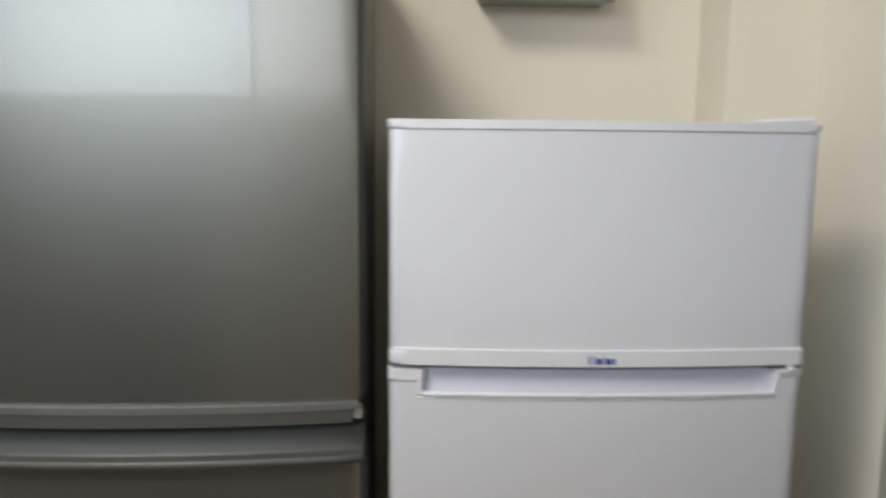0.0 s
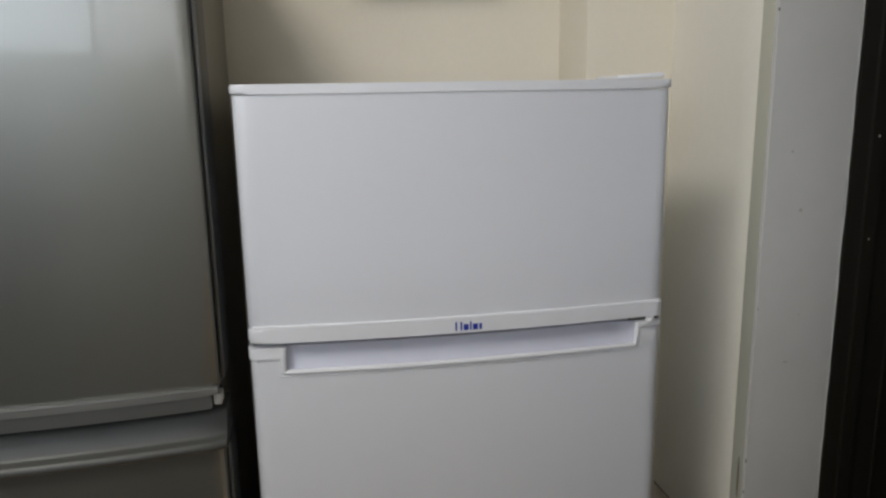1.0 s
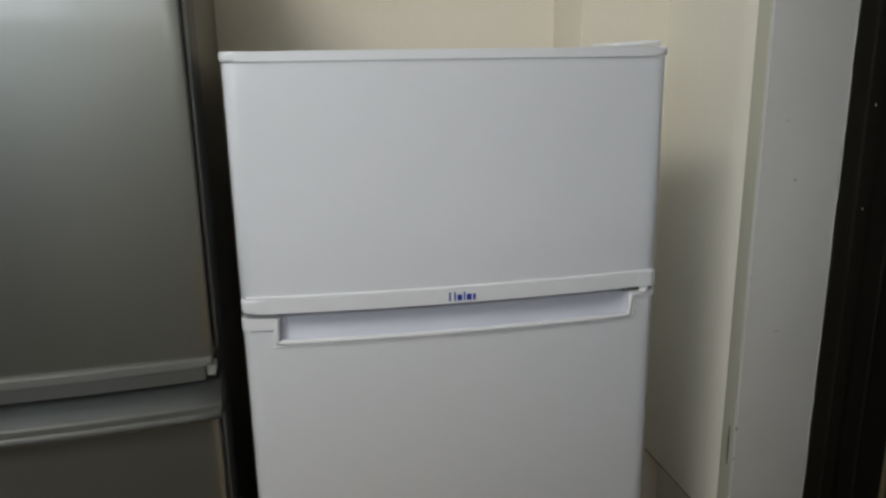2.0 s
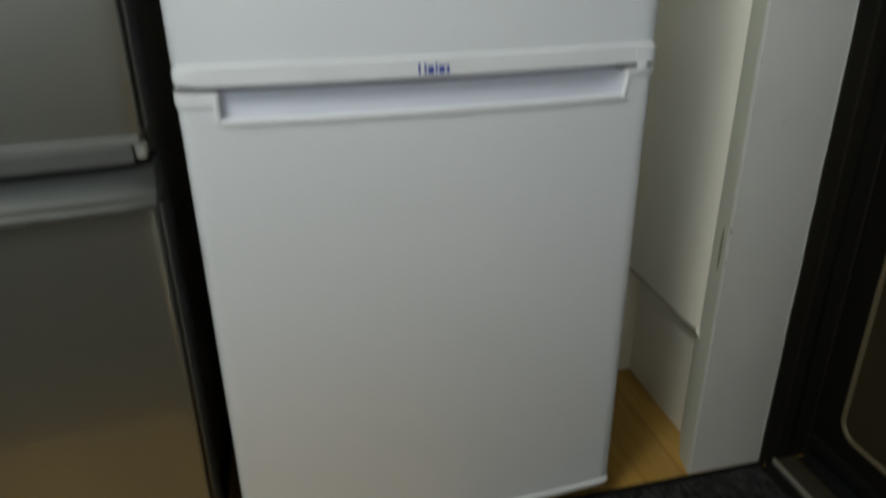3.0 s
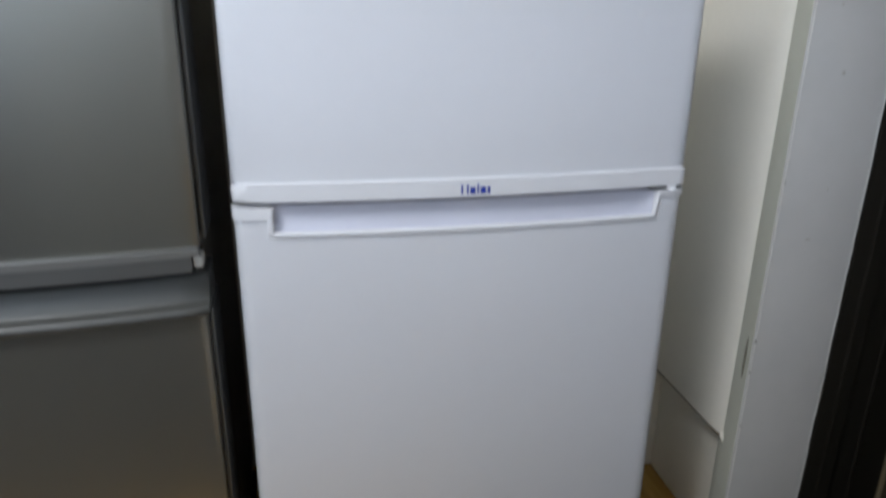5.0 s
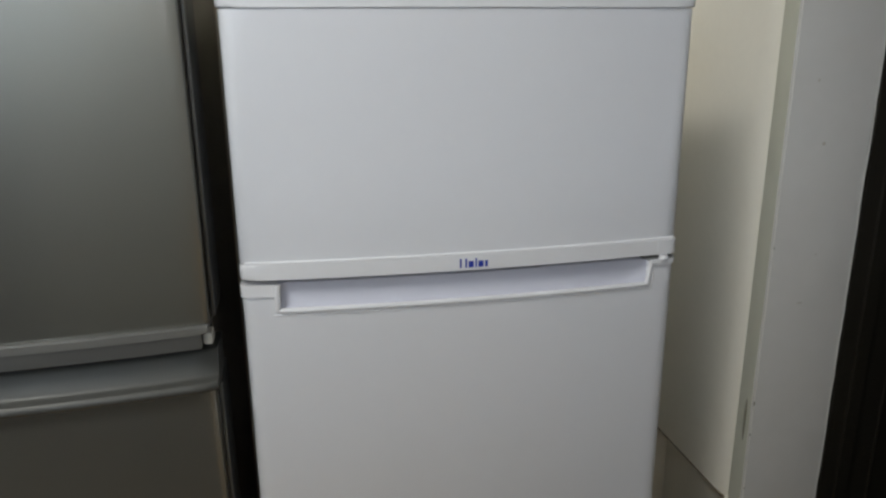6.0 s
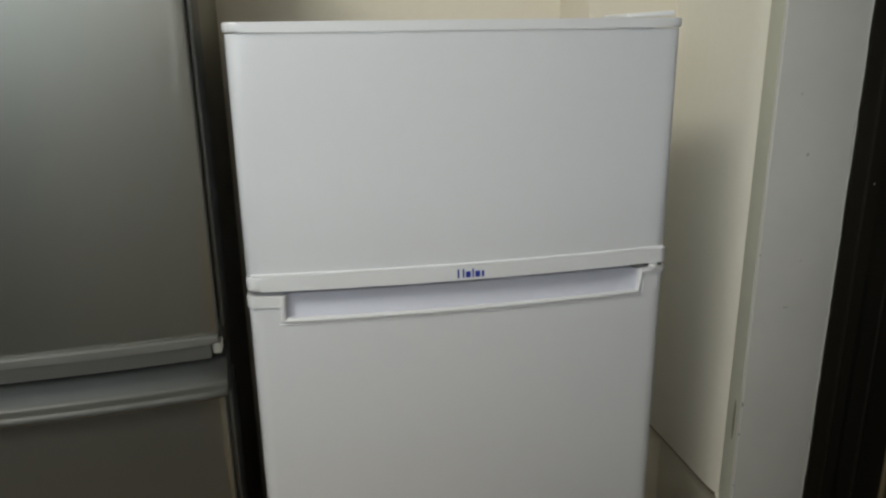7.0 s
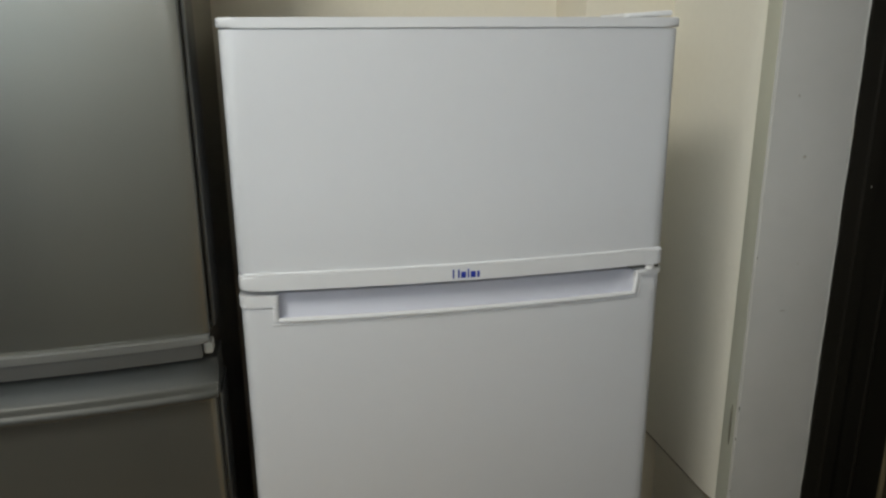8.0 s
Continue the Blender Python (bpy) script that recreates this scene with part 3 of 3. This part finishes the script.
def rounded_rect(ya, yb, za, zb, r, x, n=6):
    pts = []
    for cy, cz, a0 in ((yb - r, za + r, -90), (yb - r, zb - r, 0), (ya + r, zb - r, 90), (ya + r, za + r, 180)):
        for i in range(n + 1):
            a = radians(a0 + 90 * i / n)
            pts.append((x, cy + r * math.cos(a), cz + r * math.sin(a)))
    return pts


for za, zb in ((0.088, 0.86), (0.96, 1.90)):
    ring = rounded_rect(-0.79, -0.046, za, zb, 0.028, DX - 0.001)
    bm = tube(ring, 0.0042, 8, True)
    part("bead", bm, BEAD, leaf, "dull brass-coloured panel bead")
    bm = bmesh.new()
    bm.faces.new([bm.verts.new((DX - 0.0012, y, z)) for _, y, z in ring])
    r = bmesh.ops.extrude_face_region(bm, geom=bm.faces[:])
    bmesh.ops.translate(bm, vec=(0.003, 0, 0), verts=[v for v in r["geom"] if isinstance(v, bmesh.types.BMVert)])
    part("panel", bm, DOOR_PANEL, leaf)
part("kick_seal", box(DX - 0.006, DX - 0.0003, D1 + 0.03, 0.0, 0.026, 0.052, 0.002), RUBBER, leaf)
bm = bmesh.new()
bmesh.ops.create_uvsphere(bm, u_segments=20, v_segments=12, radius=0.026, matrix=pose(DX - 0.05, -0.78, 0.98))
bmesh.ops.create_cone(bm, cap_ends=True, segments=16, radius1=0.012, radius2=0.012, depth=0.045, matrix=pose(DX - 0.024, -0.78, 0.98, 0, 90, 0))
part("door_knob", bm, ALU, leaf)

frame_ob = tagged(new("door_frame"), "dark brown metal door frame", "door frame", kind="structure")
frame_ob.location = (0.8, (D0 + D1) / 2, 0)
part("jamb", prism([(0.7535, 0.006), (0.772, 0.003), (0.774, 0.0), (0.792, 0.0), (0.794, 0.008), (0.830, 0.008), (0.832, 0.0055), (0.90, 0.0055), (0.90, 0.0445), (0.7535, 0.0445)], 0.0, DH + 0.0495, 0.0), DARK, frame_ob)
part("jamb", box(0.7535, 0.90, D1 - 0.0495, D1 + 0.012, 0.0, DH + 0.0495, 0.002), DARK, frame_ob)
part("head", box(0.7535, 0.90, D1 + 0.0125, -0.0005, DH - 0.004, DH + 0.0495, 0.002), DARK, frame_ob)
# chipped spots on the frame
for cy, cz, s in ((-0.0005, 0.832, 0.0010), (0.0, 0.70, 0.0008)):
    bm = bmesh.new()
    bmesh.ops.create_icosphere(bm, subdivisions=1, radius=s, matrix=pose(0.783, cy, cz) @ Matrix.Diagonal((1, 0.5, 2, 1)))
    part("chip", bm, CHIP, frame_ob, "pale chip in the paint")

sill = tagged(new("threshold"), "worn aluminium door threshold with a raised track", "threshold", kind="structure")
sill.location = (0.79, D1 / 2, 0)
part("base_skirt", box(0.742, 0.7571, D1 + 0.013, 0.0060, 0.0, 0.0028), RUBBER, sill, "blackened edge under the mat")
part("base_plate", box(0.7572, 0.86, D1 + 0.013, -0.0004, 0.0, 0.008, 0.001), RUBBER, sill, "blackened base of the threshold")
part("plate", tilted([(D1 + 0.014, 0.0083), (-0.003, 0.0083), (-0.003, 0.0135), (D1 + 0.014, 0.0135)], 0.7715, 0.806, 0.001), OLIVE, sill, "grimy olive-brown metal plate")
part("track", box(0.7655, 0.7710, D1 + 0.014, -0.003, 0.0083, 0.0165, 0.0015), ALU, sill, "dull aluminium raised lip")
part("seal", box(0.7618, 0.7650, D1 + 0.014, -0.16, 0.0083, 0.0135, 0.0008), GREEN, sill, "green rubber seal strip")

# ---- door mat ----
mat = thing("door_mat", (0.52, -0.38, 0), "charcoal pile door mat with black rubber border", "door mat")
MX0, MX1, MY0, MY1 = 0.294, 0.7569, -0.76, 0.0065
part("rubber_base", box(MX0, MX1, MY0, MY1, 0.0, 0.004, 0.0015), RUBBER, mat)


def pile():
    bm = bmesh.new()
    nx, ny = 150, 240
    xa, xb, ya, yb = MX0 + 0.018, MX1 - 0.004, MY0 + 0.018, MY1 - 0.011
    grid = []
    for j in range(ny + 1):
        row = []
        for i in range(nx + 1):
            x, y = xa + (xb - xa) * i / nx, ya + (yb - ya) * j / ny
            edge = i in (0, nx) or j in (0, ny)
            h = 0.0035 if edge else 0.0065 + 0.0022 * noise.noise((x * 160, y * 160, 0)) + 0.0008 * noise.noise((x * 420, y * 420, 3))
            row.append(bm.verts.new((x, y, h)))
        grid.append(row)
    for a, b in zip(grid, grid[1:]):
        for i in range(nx):
            bm.faces.new((a[i], a[i + 1], b[i + 1], b[i]))
    return bm


part("carpet_top", pile(), PILE, mat, "mottled charcoal carpet pile")
mat.rotation_euler.z = radians(0.75)

# ---- dark sheet added on the floor behind the camera, cuts bounce and reflections ----
rug = thing("rug", (-1.0, -0.85, 0), "unseen dark brown sheet added to cut floor bounce and reflections", "rug")
part("weave", box(-2.2, 0.26, -1.24, -0.45, 0.0, 0.007, 0.003), material("dark_brown_sheet", (0.045, 0.04, 0.032), 0.95, vary=0.25, scale=150, bump=0.5, bump_scale=400), rug)

# ---- small things on the walls ----
meter = thing("wall_box", (0.235, BACK_Y, 1.22), "olive-grey box mounted on the cream wall", "wall box")
part("body", box(0.128, 0.335, 0.345, BACK_Y - 0.001, 1.104, 1.33, 0.006), STEEL_BOX, meter)
part("lid", box(0.124, 0.339, 0.335, 0.3445, 1.100, 1.334, 0.004), STEEL_BOX, meter)

seam = [(0.6390 + 0.0010 * noise.noise((0, 0, z * 11)) + 0.0006 * noise.noise((4, 0, z * 60)), 0.0122, z) for z in np.linspace(0.004, 2.3, 420)]
structure("trim", tube(seam, 0.0008, 6), material("seam_paint", (0.62, 0.61, 0.56), 0.6), "thick paint seam along the post's edge", "wall trim")
edge = [(0.7526 + 0.0012 * noise.noise((3, 0, z * 14)) + 0.0007 * noise.noise((7, 0, z * 55)), 0.0112, z) for z in np.linspace(0.004, 2.3, 420)]
structure("trim", tube(edge, 0.0011, 6), POST, "uneven paint line where the post meets the frame", "wall trim")
lamp = thing("ceiling_lamp", (LAMP[0], LAMP[1], CEIL), "round white ceiling lamp, switched on", "ceiling lamp")
bm = bmesh.new()
bmesh.ops.create_cone(bm, cap_ends=True, segments=40, radius1=0.34, radius2=0.34, depth=0.03, matrix=pose(LAMP[0], LAMP[1], CEIL - 0.0155))
part("base", bm, WHITE_PLASTIC, lamp)
GLOW = bpy.data.materials.new("lamp_diffuser")
GLOW.use_nodes = True
GLOW.node_tree.nodes["Principled BSDF"].inputs["Emission Color"].default_value = (1.0, 0.93, 0.82, 1)
GLOW.node_tree.nodes["Principled BSDF"].inputs["Emission Strength"].default_value = 3.0
bm = bmesh.new()
bmesh.ops.create_cone(bm, cap_ends=True, segments=40, radius1=0.26, radius2=0.33, depth=0.07, matrix=pose(LAMP[0], LAMP[1], CEIL - 0.067))
part("diffuser", bm, GLOW, lamp, "glowing white acrylic diffuser")

NOTCH = material("dark_gap", (0.21, 0.20, 0.15), 0.9)
bm = bmesh.new()
bmesh.ops.create_uvsphere(bm, u_segments=12, v_segments=10, radius=1, matrix=pose(0.6398, 0.0285, 0.365, rz=-11.6) @ Matrix.Diagonal((0.0007, 0.0036, 0.032, 1)))
structure("trim", bm, NOTCH, "dark split where the lining has come away from the post", "wall gap")
for sx, sz, w, h in ((0.6388, 0.398, 0.0011, 0.0035), (0.6384, 0.352, 0.0009, 0.0022), (0.6396, 0.612, 0.0008, 0.0020), (0.6390, 0.27, 0.0008, 0.0016), (0.6392, 0.985, 0.0016, 0.0024)):
    bm = bmesh.new()
    bmesh.ops.create_icosphere(bm, subdivisions=2, radius=1, matrix=pose(sx, 0.0116, sz) @ Matrix.Diagonal((w, 0.0006, h, 1)))
    structure("trim", bm, NOTCH, "small chip in the paint seam of the post", "paint chip")
tear = structure("trim", tube([(0.6445, 0.056, 0.229), (0.643, 0.0545, 0.225), (0.645, 0.0525, 0.219), (0.649, 0.0515, 0.2125)], 0.0030, 6), SHEET, "torn curl of wallpaper at the board's edge", "wall trim")
for sx, sz, w, h in ((0.672, 0.815, 0.0018, 0.0018), (0.686, 0.536, 0.0045, 0.0010), (0.690, 0.74, 0.0028, 0.0024), (0.70, 0.60, 0.0012, 0.0012)):
    bm = bmesh.new()
    bmesh.ops.create_uvsphere(bm, u_segments=10, v_segments=6, radius=1, matrix=pose(sx, 0.0119, sz) @ Matrix.Diagonal((w, 0.0004, h, 1)))
    structure("trim", bm, SMUDGE, "small brown smudge on the painted post", "stain")

# ---- floor planks ----
PW, PL = 0.1365, 0.91
rng = random.Random(4)
for c in range(-18, 7):
    xa = 0.085 + c * PW
    edges = [BACK_Y]
    y = BACK_Y - rng.uniform(0.62, 0.9)
    while y > ROOM_F + 0.2:
        edges.append(y)
        y -= PL
    edges.append(ROOM_F)
    for yb, yc in zip(edges, edges[1:]):
        bm = box(-PW / 2 + 0.0003, PW / 2 - 0.0003, 0, yb - yc - 0.0006, -0.0035, 0.0, 0.0004, 1)
        o = finish("plank", bm, OAK, 0)
        o.parent = floor
        o.location = (xa + PW / 2, yc, 0)
